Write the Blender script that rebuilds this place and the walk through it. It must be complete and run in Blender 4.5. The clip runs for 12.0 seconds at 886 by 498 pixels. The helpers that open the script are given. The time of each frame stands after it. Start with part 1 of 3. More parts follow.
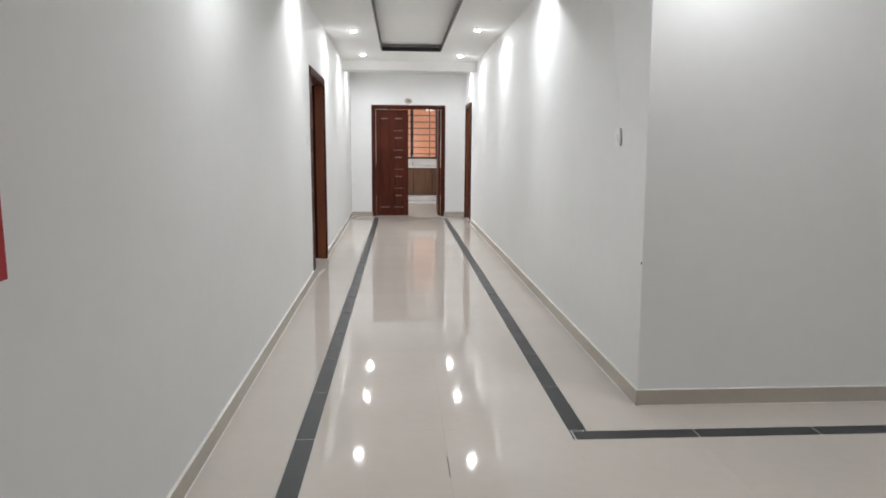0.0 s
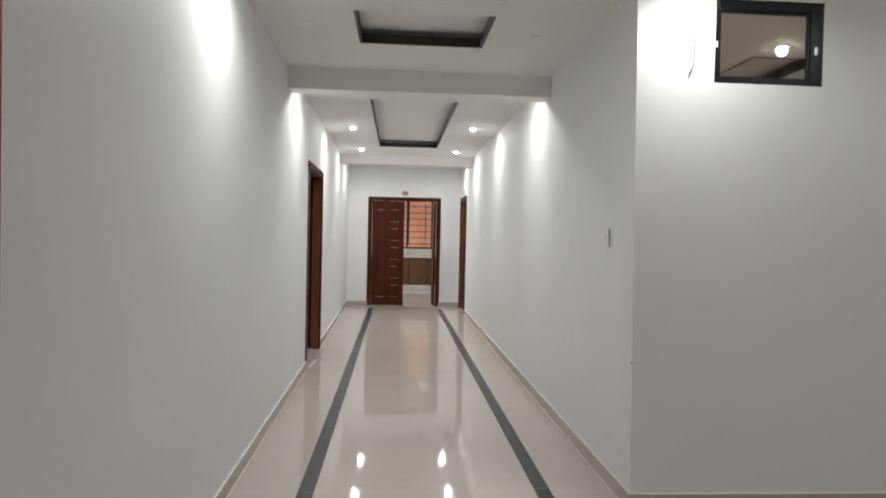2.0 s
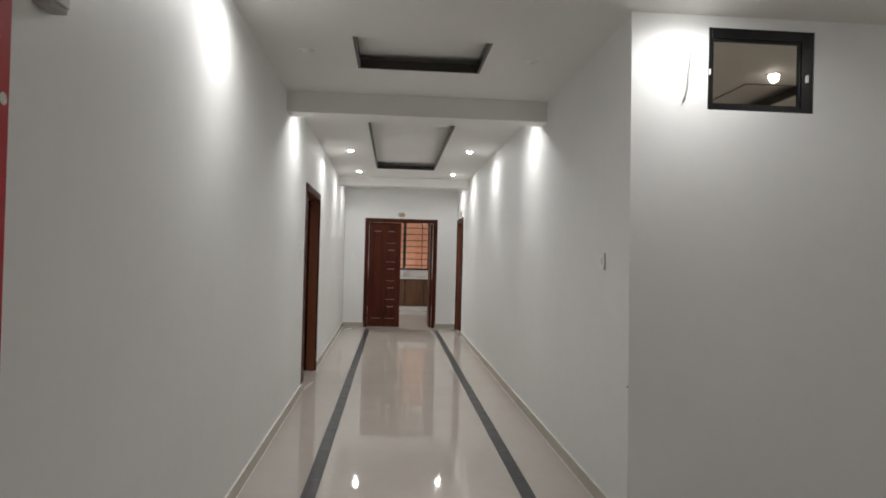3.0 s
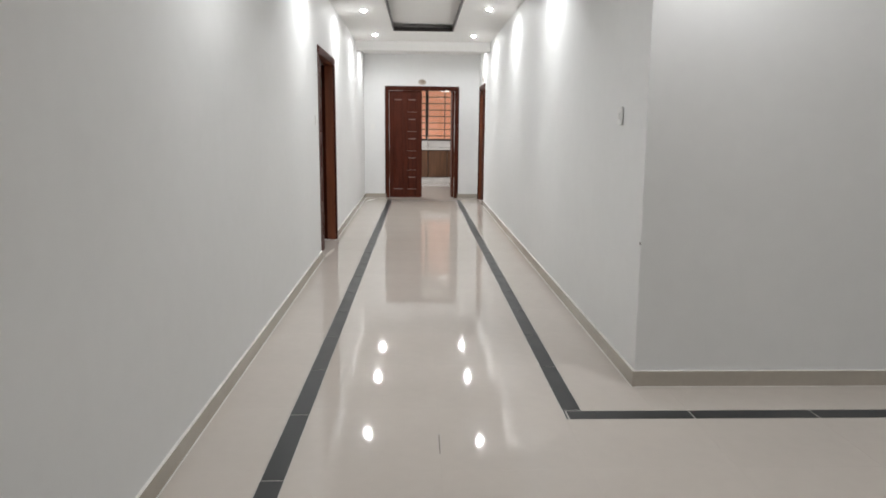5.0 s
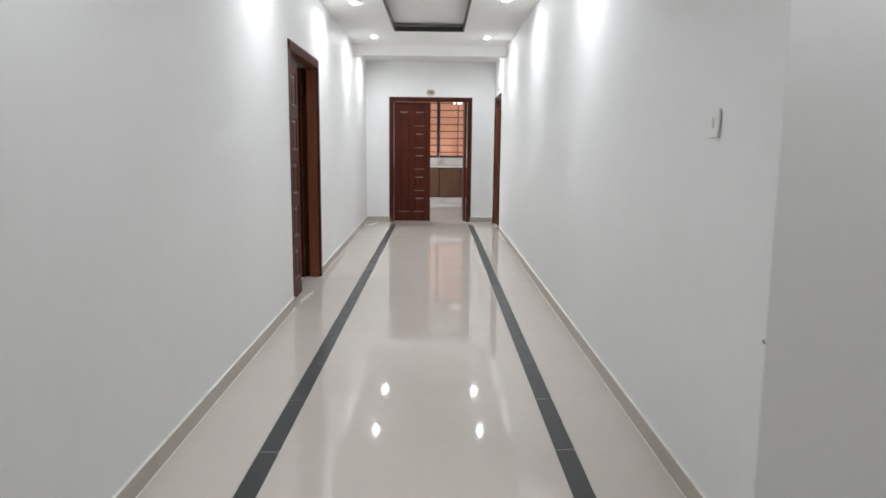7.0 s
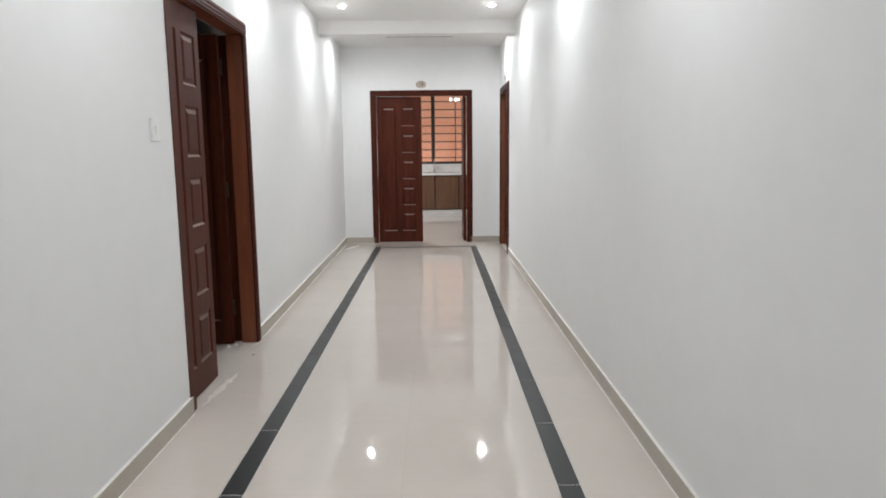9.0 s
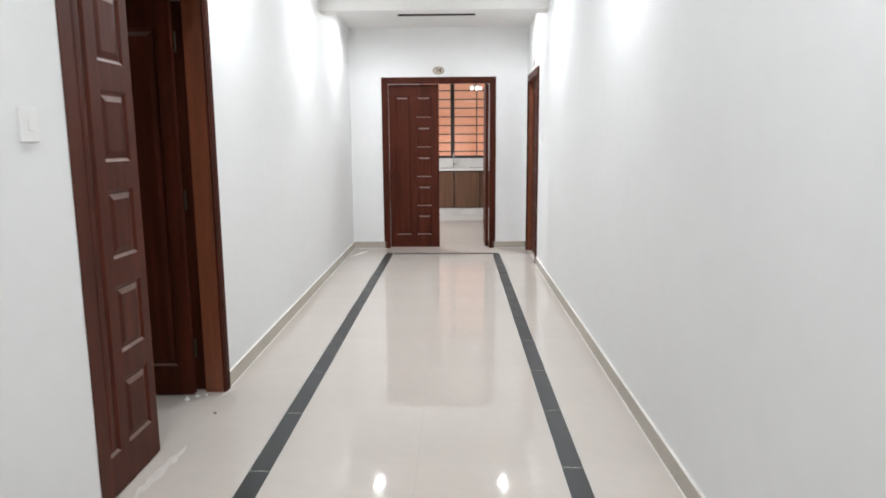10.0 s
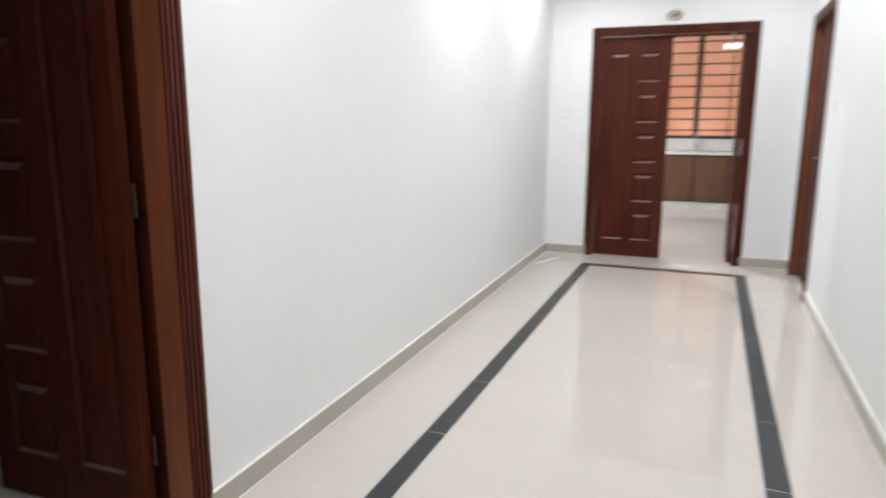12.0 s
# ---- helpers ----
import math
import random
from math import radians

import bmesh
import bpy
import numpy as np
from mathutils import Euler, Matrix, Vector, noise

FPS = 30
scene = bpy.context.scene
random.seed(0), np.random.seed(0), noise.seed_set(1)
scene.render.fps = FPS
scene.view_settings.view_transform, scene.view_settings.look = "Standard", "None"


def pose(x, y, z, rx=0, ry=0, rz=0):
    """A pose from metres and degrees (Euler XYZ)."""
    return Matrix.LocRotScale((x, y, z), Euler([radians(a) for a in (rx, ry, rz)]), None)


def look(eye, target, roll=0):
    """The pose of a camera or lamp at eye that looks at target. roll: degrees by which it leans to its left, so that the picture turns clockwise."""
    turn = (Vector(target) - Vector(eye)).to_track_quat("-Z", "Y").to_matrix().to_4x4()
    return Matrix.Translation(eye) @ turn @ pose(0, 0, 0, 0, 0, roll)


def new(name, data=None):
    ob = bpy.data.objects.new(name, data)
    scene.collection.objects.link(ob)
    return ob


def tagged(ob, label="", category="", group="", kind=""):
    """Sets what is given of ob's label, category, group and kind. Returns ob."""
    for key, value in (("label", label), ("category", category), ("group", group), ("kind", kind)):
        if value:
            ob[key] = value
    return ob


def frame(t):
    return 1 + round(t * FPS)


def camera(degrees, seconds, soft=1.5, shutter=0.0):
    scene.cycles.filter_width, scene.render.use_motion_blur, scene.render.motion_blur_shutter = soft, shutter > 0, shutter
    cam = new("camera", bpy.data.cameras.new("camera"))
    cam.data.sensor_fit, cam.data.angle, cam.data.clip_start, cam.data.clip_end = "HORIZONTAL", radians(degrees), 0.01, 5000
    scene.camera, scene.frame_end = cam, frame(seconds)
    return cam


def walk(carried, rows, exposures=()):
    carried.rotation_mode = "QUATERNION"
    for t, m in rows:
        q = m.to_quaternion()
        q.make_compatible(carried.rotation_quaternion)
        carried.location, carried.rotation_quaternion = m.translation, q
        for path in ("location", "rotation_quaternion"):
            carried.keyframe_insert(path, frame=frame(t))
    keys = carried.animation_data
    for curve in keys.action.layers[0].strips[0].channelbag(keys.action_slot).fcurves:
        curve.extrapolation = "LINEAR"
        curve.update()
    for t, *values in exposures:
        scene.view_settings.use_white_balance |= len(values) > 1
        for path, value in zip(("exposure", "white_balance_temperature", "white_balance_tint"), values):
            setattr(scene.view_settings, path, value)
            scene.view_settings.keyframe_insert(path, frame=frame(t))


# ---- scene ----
cam = camera(67.2, 12.0, soft=1.8, shutter=0.4)
PATH = [
    (0, (0.929, -0.457, 1.356), (1.056, 1.516, 1.052), 0.4),
    (0.5, (0.934, -0.472, 1.37), (1.07, 1.506, 1.112), 0.6),
    (1, (0.94, -0.484, 1.374), (1.045, 1.499, 1.141), 0.7),
    (1.5, (0.944, -0.517, 1.382), (1.051, 1.475, 1.232), 1.1),
    (2, (0.944, -0.502, 1.406), (1.083, 1.493, 1.365), 1.3),
    (2.5, (0.94, -0.516, 1.423), (1.089, 1.478, 1.455), 1.4),
    (3, (0.94, -0.525, 1.419), (1.088, 1.469, 1.441), 1.5),
    (3.5, (0.947, -0.499, 1.39), (1.091, 1.493, 1.274), 1.4),
    (3.7, (0.967, -0.526, 1.36), (1.104, 1.461, 1.172), 1.1),
    (5.5, (1.059, -0.349, 1.332), (1.121, 1.617, 0.97), 0.6),
    (6, (1.084, 0.038, 1.333), (1.167, 2.002, 0.963), -0.2),
    (6.5, (1.126, 0.455, 1.305), (1.153, 2.429, 0.979), 0.1),
    (7, (1.204, 0.976, 1.33), (1.224, 2.952, 1.022), 0.6),
    (7.2, (1.194, 1.209, 1.315), (1.216, 3.181, 0.986), 0.1),
    (8.8, (1.249, 2.957, 1.3), (1.312, 4.929, 0.974), -1.3),
    (9, (1.278, 3.125, 1.292), (1.297, 5.104, 1.002), -0.6),
    (9.5, (1.313, 3.721, 1.313), (1.321, 5.698, 1.006), 0.1),
    (10, (1.303, 4.15, 1.342), (1.262, 6.125, 1.025), -0.4),
    (10.5, (1.373, 4.68, 1.335), (1.289, 6.655, 1.034), 0.6),
    (11, (1.391, 5.197, 1.339), (1.212, 7.159, 0.996), -1.3),
    (11.5, (1.445, 5.628, 1.289), (1.153, 7.588, 1.02), -0.5),
    (12, (1.466, 6.104, 1.289), (0.743, 7.93, 0.91), 0.3),
]
walk(cam, [(t, look(eye, target, roll)) for t, eye, target, roll in PATH],
     exposures=[(0, -0.09, 6570, 12), (1, -0.15, 6620, 12), (1.5, -0.16, 6680, 12), (2, -0.46, 6880, 12), (2.5, -0.82, 6920, 12), (3, -0.82, 6920, 12), (3.5, -0.53, 6830, 12), (5.5, -0.08, 6550, 12), (6, 0.0, 6400, 11),
                (7, -0.17, 6450, 12), (8.8, -0.2, 6500, 12), (9, -0.2, 6550, 12), (9.5, 0.03, 6450, 12), (10, 0.1, 6450, 12), (10.5, 0.02, 6430, 12), (11, 0.1, 6500, 12), (11.5, 0.2, 6420, 12), (12, 0.14, 6460, 12)])

# ---- light and world ----
world = bpy.data.worlds.new("night")
world.use_nodes = True
world.node_tree.nodes["Background"].inputs[0].default_value = (0.02, 0.025, 0.04, 1)
world.node_tree.nodes["Background"].inputs[1].default_value = 0.3
scene.world = world

CEIL = 2.724          # ceiling height
WIDE = 2.184          # corridor width
CORNER = 2.861        # where the corridor's east wall ends
FAR = 12.61           # far wall
T = 0.2               # wall thickness
HALL_E, HALL_S = 6.2, -4.0
LAMP_W = 42.0
# the last three are unseen fill, added behind the camera to brighten the hall
LAMPS = [(0.37, 5.4, 1.0), (1.84, 5.4, 1.0), (0.37, 7.92, 1.0), (1.85, 7.7, 1.0), (0.37, 10.0, 1.0), (1.85, 10.0, 1.0), (0.37, 11.6, 1.0), (1.85, 11.6, 1.0),
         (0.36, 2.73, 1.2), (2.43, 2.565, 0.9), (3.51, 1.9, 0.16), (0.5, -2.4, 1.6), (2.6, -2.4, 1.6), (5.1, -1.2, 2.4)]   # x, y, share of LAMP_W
UNLIT = [(0.344, 3.815), (1.816, 3.845)]


def lamp(name, x, y, z, watts, size=176.0, blend=0.75, colour=(0.93, 0.97, 1.0)):
    data = bpy.data.lights.new(name, "SPOT")
    data.energy, data.spot_size, data.spot_blend, data.color = watts, radians(size), blend, colour
    data.shadow_soft_size = 0.03
    ob = new(name, data)
    ob.location = (x, y, z)
    return ob


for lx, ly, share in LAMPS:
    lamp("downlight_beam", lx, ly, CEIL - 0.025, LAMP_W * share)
# unseen spot with no fixture, added to brighten the kitchen and its floor
lamp("kitchen_fill", 0.2, 14.4, CEIL - 0.08, 290, 160, 0.4, (0.95, 0.97, 1.0))


# ---- materials ----
def material(name, colour, rough=0.5, metal=0.0, vary=0.06, scale=3.0, bump=0.0, bump_scale=80.0, coat=0.0, stretch=(1, 1, 1), tint=None, per_object=0.0, rough_vary=0.0):
    m = bpy.data.materials.new(name)
    m.use_nodes = True
    n, links = m.node_tree.nodes, m.node_tree.links
    shader = n["Principled BSDF"]
    shader.inputs["Roughness"].default_value = rough
    shader.inputs["Metallic"].default_value = metal
    shader.inputs["Coat Weight"].default_value = coat
    shader.inputs["Coat Roughness"].default_value = 0.12
    coords = n.new("ShaderNodeTexCoord")
    mapping = n.new("ShaderNodeMapping")
    mapping.inputs["Scale"].default_value = stretch
    links.new(coords.outputs["Object"], mapping.inputs["Vector"])
    big, fine = n.new("ShaderNodeTexNoise"), n.new("ShaderNodeTexNoise")
    big.inputs["Scale"].default_value, fine.inputs["Scale"].default_value = scale, scale * 11
    big.inputs["Detail"].default_value, fine.inputs["Detail"].default_value = 5, 6
    for tex in (big, fine):
        links.new(mapping.outputs["Vector"], tex.inputs["Vector"])
    both = n.new("ShaderNodeMath")
    both.operation = "ADD"
    half = n.new("ShaderNodeMath")
    half.operation = "MULTIPLY"
    half.inputs[1].default_value = 0.5
    links.new(fine.outputs["Fac"], half.inputs[0])
    links.new(big.outputs["Fac"], both.inputs[0])
    links.new(half.outputs[0], both.inputs[1])
    last = both
    if per_object:
        info = n.new("ShaderNodeObjectInfo")
        more = n.new("ShaderNodeMath")
        more.operation = "MULTIPLY_ADD"
        more.inputs[1].default_value = per_object
        links.new(info.outputs["Random"], more.inputs[0])
        links.new(both.outputs[0], more.inputs[2])
        last = more
    ramp = n.new("ShaderNodeMapRange")
    ramp.inputs["From Min"].default_value, ramp.inputs["From Max"].default_value = 0.5, 1.0 + per_object
    links.new(last.outputs[0], ramp.inputs["Value"])
    mix = n.new("ShaderNodeMix")
    mix.data_type = "RGBA"
    dark = tint or tuple(c * (1 - vary) for c in colour)
    light = tuple(min(1, c * (1 + vary)) for c in colour)
    mix.inputs["A"].default_value, mix.inputs["B"].default_value = (*dark, 1), (*light, 1)
    links.new(ramp.outputs["Result"], mix.inputs["Factor"])
    links.new(mix.outputs["Result"], shader.inputs["Base Color"])
    if rough_vary:
        rr = n.new("ShaderNodeMapRange")
        rr.inputs["From Min"].default_value, rr.inputs["From Max"].default_value = 0.35, 0.65
        rr.inputs["To Min"].default_value, rr.inputs["To Max"].default_value = rough, rough + rough_vary
        links.new(big.outputs["Fac"], rr.inputs["Value"])
        links.new(rr.outputs["Result"], shader.inputs["Roughness"])
    if bump:
        tex = n.new("ShaderNodeTexNoise")
        tex.inputs["Scale"].default_value = bump_scale
        tex.inputs["Detail"].default_value = 3
        links.new(mapping.outputs["Vector"], tex.inputs["Vector"])
        node = n.new("ShaderNodeBump")
        node.inputs["Strength"].default_value = bump
        node.inputs["Distance"].default_value = 0.002
        links.new(tex.outputs["Fac"], node.inputs["Height"])
        links.new(node.outputs["Normal"], shader.inputs["Normal"])
    return m


def glow(name, colour, strength):
    m = bpy.data.materials.new(name)
    m.use_nodes = True
    shader = m.node_tree.nodes["Principled BSDF"]
    shader.inputs["Base Color"].default_value = (*colour, 1)
    shader.inputs["Emission Color"].default_value = (*colour, 1)
    shader.inputs["Emission Strength"].default_value = strength
    return m


PAINT = material("white_wall_paint", (0.78, 0.785, 0.775), 0.55, vary=0.025, scale=0.9, bump=0.12, bump_scale=55)
CEILING = material("white_ceiling_paint", (0.8, 0.79, 0.77), 0.7, vary=0.02, scale=0.8, bump=0.08, bump_scale=50)
TILE = material("polished_cream_tile", (0.56, 0.512, 0.462), 0.038, vary=0.04, scale=1.3, bump=0.004, bump_scale=9, per_object=0.04, rough_vary=0.03)
TILE.node_tree.nodes["Principled BSDF"].inputs["Specular IOR Level"].default_value = 0.27
GROUT = material("pale_grout", (0.56, 0.51, 0.46), 0.8, vary=0.08, scale=6)
STRIP = material("dark_slate_tile", (0.027, 0.029, 0.030), 0.3, vary=0.16, scale=5, bump=0.04, bump_scale=40, per_object=0.35, rough_vary=0.08)
STRIP.node_tree.nodes["Principled BSDF"].inputs["Specular IOR Level"].default_value = 0.32
WHITE_GROUT = material("white_grout", (0.72, 0.70, 0.66), 0.7, vary=0.12, scale=9)
STRIP_GROUT = material("light_joint", (0.55, 0.53, 0.5), 0.7, vary=0.2, scale=20)
SKIRT = material("beige_skirting_tile", (0.43, 0.39, 0.335), 0.17, vary=0.06, scale=3)
WOOD = material("dark_mahogany", (0.066, 0.0145, 0.007), 0.45, vary=0.35, scale=3.0, bump=0.1, bump_scale=30, stretch=(7, 7, 0.6))
WOOD.node_tree.nodes["Principled BSDF"].inputs["Specular IOR Level"].default_value = 0.14
JAMB = material("red_brown_jamb", (0.2, 0.058, 0.024), 0.38, vary=0.25, scale=3.0, bump=0.12, bump_scale=30, coat=0.2, stretch=(7, 7, 0.6))
# up-facing ledges: dust plus the lamps' highlight, both put into the paler colour
DUSTY_SHINE = material("dusty_shine_mahogany_ledge", (0.15, 0.085, 0.065), 0.45, vary=0.3, scale=14)
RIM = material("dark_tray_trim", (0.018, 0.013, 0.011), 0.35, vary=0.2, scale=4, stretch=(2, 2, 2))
RED = material("red_enamel", (0.42, 0.006, 0.012), 0.55, vary=0.06, scale=3)
RED_DARK = material("red_enamel_door", (0.2, 0.005, 0.008), 0.5, vary=0.08, scale=3)
PLASTIC = material("white_plastic", (0.8, 0.8, 0.78), 0.3, vary=0.02)
GREY = material("grey_plastic", (0.42, 0.41, 0.39), 0.4, vary=0.05)
BLACK = material("black_aluminium", (0.012, 0.012, 0.013), 0.3, metal=0.4, vary=0.2)
CHROME = material("chrome", (0.75, 0.75, 0.75), 0.12, metal=1.0, vary=0.03)
STEEL = material("brushed_steel", (0.5, 0.5, 0.5), 0.3, metal=1.0, vary=0.08)
HINGE = material("dull_brass", (0.06, 0.045, 0.03), 0.4, metal=0.8, vary=0.2)
GLASS_TINT = material("reflective_tinted_glass", (0.72, 0.66, 0.58), 0.03, metal=1.0, vary=0.02)
CABLE = material("grey_cable", (0.5, 0.49, 0.47), 0.5)
CABINET = material("brown_cabinet_wood", (0.108, 0.05, 0.024), 0.35, vary=0.3, scale=3, stretch=(6, 6, 0.6), coat=0.15)
MARBLE = material("white_marble_top", (0.58, 0.56, 0.53), 0.2, vary=0.14, scale=5)
PLAQUE = material("cream_plaque", (0.5, 0.44, 0.36), 0.3, vary=0.1, scale=30)
INK = material("dark_red_lettering", (0.06, 0.012, 0.01), 0.5)
SCRAP = material("white_plastic_scrap", (0.75, 0.74, 0.72), 0.4, vary=0.1, scale=60)
CEMENT = material("dried_cement", (0.59, 0.555, 0.51), 0.8, vary=0.12, scale=25, bump=0.3, bump_scale=120)
DIRT = material("dark_crumb", (0.06, 0.05, 0.045), 0.8)
LED = glow("led_face", (0.95, 0.98, 1.0), 260)
WARM = glow("warm_bulb", (1.0, 0.95, 0.92), 1.8)
# the wall is no lamp: its glow replaces lamplight falling on it
ORANGE = glow("self_glowing_orange_wall", (0.9, 0.47, 0.3), 0.52)

# noise in the glow imitates uneven lamplight on that wall
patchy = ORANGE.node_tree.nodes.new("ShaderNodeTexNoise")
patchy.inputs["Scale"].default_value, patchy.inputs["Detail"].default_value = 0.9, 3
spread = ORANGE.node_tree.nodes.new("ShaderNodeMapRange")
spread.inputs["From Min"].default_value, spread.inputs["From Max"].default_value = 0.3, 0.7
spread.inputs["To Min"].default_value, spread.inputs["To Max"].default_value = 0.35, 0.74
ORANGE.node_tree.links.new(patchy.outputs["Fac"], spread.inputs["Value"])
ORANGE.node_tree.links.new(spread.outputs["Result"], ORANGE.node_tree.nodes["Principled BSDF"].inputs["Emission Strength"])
CLEAR = bpy.data.materials.new("clear_glass")
CLEAR.use_nodes = True
clear = CLEAR.node_tree.nodes["Principled BSDF"]
clear.inputs["Transmission Weight"].default_value, clear.inputs["Roughness"].default_value, clear.inputs["IOR"].default_value = 1.0, 0.0, 1.45


# ---- mesh helpers ----
class Build:
    def __init__(self):
        self.bm = bmesh.new()

    def face(self, points):
        self.bm.faces.new([self.bm.verts.new(p) for p in points])
        return self

    def box(self, x0, y0, z0, x1, y1, z1, bevel=0.0):
        v = [self.bm.verts.new((x, y, z)) for z in (z0, z1) for y in (y0, y1) for x in (x0, x1)]
        faces = [self.bm.faces.new([v[i] for i in q]) for q in ((0, 2, 3, 1), (4, 5, 7, 6), (0, 1, 5, 4), (2, 6, 7, 3), (0, 4, 6, 2), (1, 3, 7, 5))]
        if bevel:
            edges = list({e for f in faces for e in f.edges})
            bmesh.ops.bevel(self.bm, geom=edges, offset=bevel, segments=2, affect="EDGES", profile=0.5)
        return self

    def tube(self, points, radius, sides=10):
        rings = []
        for i, p in enumerate(points):
            a, b = Vector(points[max(i - 1, 0)]), Vector(points[min(i + 1, len(points) - 1)])
            q = (b - a).to_track_quat("Z", "Y")
            r = radius[i] if isinstance(radius, (list, tuple)) else radius
            rings.append([self.bm.verts.new(Vector(p) + q @ Vector((r * math.cos(k * math.tau / sides), r * math.sin(k * math.tau / sides), 0))) for k in range(sides)])
        for a, b in zip(rings, rings[1:]):
            for k in range(sides):
                self.bm.faces.new((a[k], a[(k + 1) % sides], b[(k + 1) % sides], b[k]))
        self.bm.faces.new(rings[0][::-1])
        self.bm.faces.new(rings[-1])
        return self

    def mesh(self, name, mat, smooth=False):
        bmesh.ops.recalc_face_normals(self.bm, faces=self.bm.faces)
        data = bpy.data.meshes.new(name)
        self.bm.to_mesh(data)
        self.bm.free()
        data.materials.append(mat)
        for p in data.polygons:
            p.use_smooth = smooth
        return data


def part(name, build, mat, parent=None, label="", smooth=False):
    ob = new(name, build if isinstance(build, bpy.types.Mesh) else build.mesh(name, mat, smooth))
    ob.parent = parent
    if label:
        tagged(ob, label)
    return ob


def structure(name, build, mat, label="", category=""):
    return tagged(part(name, build, mat), label, category, kind="structure")


def thing(name, label, category, group="", m=None, kind=""):
    ob = new(name)
    ob.empty_display_size = 0.1
    if m is not None:
        ob.matrix_basis = m
    return tagged(ob, label, category, group, kind)


# ---- the shell ----
LD0, LD1 = 6.325, 7.68       # west door, outer edges of its frame
RD0, RD1 = 11.41, 12.46       # east door
FD0, FD1 = 0.377, 1.797      # far door
HEAD = 2.134

wl = Build()
wl.box(-T, HALL_S, 0, 0, LD0 + 0.02, CEIL).box(-T, LD1 - 0.02, 0, 0, FAR + 0.002, CEIL).box(-T, LD0 + 0.02, HEAD - 0.02, 0, LD1 - 0.02, CEIL)
structure("wall_west", wl, PAINT, "smooth white painted corridor wall", "wall")
wr = Build()
LEAN, BEAD = 0.036, CORNER + 0.9          # the plaster corner leans over the corridor towards the ceiling
wr.box(WIDE, CORNER, 0, WIDE + T, BEAD, CEIL)
for v in wr.bm.verts:
    if v.co.y < BEAD - 0.01 and v.co.x < WIDE + 0.01 and v.co.z > 1.0:
        v.co.x -= LEAN
wr.box(WIDE, BEAD, 0, WIDE + T, RD0 + 0.02, CEIL).box(WIDE, RD1 - 0.02, 0, WIDE + T, FAR, CEIL).box(WIDE, RD0 + 0.02, HEAD - 0.02, WIDE + T, RD1 - 0.02, CEIL)
structure("wall_east", wr, PAINT, "smooth white painted corridor wall", "wall")
wf = Build()
wf.box(-3.0, FAR, 0, FD0 + 0.02, FAR + T, CEIL).box(FD1 - 0.02, FAR, 0, 5.0, FAR + T, CEIL).box(FD0 + 0.02, FAR, HEAD - 0.02, FD1 - 0.02, FAR + T, CEIL)
structure("wall_north", wf, PAINT, "white painted end wall of the corridor", "wall")
VX0, VX1, VZ0, VZ1 = 2.565, 3.148, 2.228, 2.662
wv = Build()
wv.box(WIDE + T, CORNER, 0, HALL_E, CORNER + T, VZ0).box(WIDE + T, CORNER, VZ0, VX0, CORNER + T, CEIL)
wv.box(VX1, CORNER, VZ0, HALL_E, CORNER + T, CEIL).box(VX0, CORNER, VZ1, VX1, CORNER + T, CEIL)
structure("wall_hall_north", wv, PAINT, "white painted hall wall with a high ventilator window", "wall")
structure("wall_hall_south", Build().box(-T, HALL_S - T, 0, HALL_E + T, HALL_S, CEIL), PAINT, "plain white hall wall", "wall")
structure("wall_hall_east", Build().box(HALL_E, HALL_S, 0, HALL_E + T, CORNER + T, CEIL), PAINT, "plain white hall wall", "wall")
side = Build()
side.box(-2.9, 4.8, 0, -T, 5.0, CEIL).box(-2.9, 9.0, 0, -T, 9.2, CEIL).box(-3.1, 4.8, 0, -2.9, 9.2, CEIL)
structure("wall_west_room", side, PAINT, "plain white walls of the dark side room", "wall")
east = Build()
east.box(WIDE + T, 10.6, 0, 4.6, 10.8, CEIL).box(4.6, CORNER + T, 0, 4.8, FAR, CEIL)
structure("wall_east_room", east, PAINT, "plain white walls of the rooms behind", "wall")
KB, KW0, KW1, KZ0, KZ1 = 17.2, 0.62, 1.9, 1.03, 2.6
kit = Build()
kit.box(-1.7, FAR + T, 0, -1.5, KB, CEIL).box(4.0, FAR + T, 0, 4.2, KB, CEIL)
kit.box(-1.7, KB, 0, 4.2, KB + T, KZ0).box(-1.7, KB, KZ1, 4.2, KB + T, CEIL)
kit.box(-1.7, KB, KZ0, KW0, KB + T, KZ1).box(KW1, KB, KZ0, 4.2, KB + T, KZ1)
structure("wall_kitchen", kit, PAINT, "plain white kitchen walls", "wall")

B1, B2, BT, BZ1, BZ2 = 4.925, 10.73, 0.21, 2.556, 2.578
structure("beam_near", Build().box(-0.06, B1, BZ1, WIDE, B1 + BT, CEIL), CEILING, "white painted ceiling beam across the corridor", "beam")
structure("beam_far", Build().box(-0.06, B2, BZ2, WIDE, B2 + BT, CEIL), CEILING, "white painted ceiling beam across the corridor", "beam")

TRAYS = [(0.66, 3.495, 1.512, 4.165), (0.655, 6.10, 1.525, 9.585), (0.66, 11.1, 1.52, 11.84), (3.44, -0.26, 3.98, 1.66)]
ce = Build()


def slab_with_holes(b, x0, y0, x1, y1, holes, z0, z1):
    xs = sorted({x0, x1, *(v for h in holes for v in (h[0], h[2]))})
    ys = sorted({y0, y1, *(v for h in holes for v in (h[1], h[3]))})
    for xa, xb in zip(xs, xs[1:]):
        for ya, yb in zip(ys, ys[1:]):
            mx, my = (xa + xb) / 2, (ya + yb) / 2
            if not any(h[0] < mx < h[2] and h[1] < my < h[3] for h in holes):
                b.box(xa, ya, z0, xb, yb, z1)


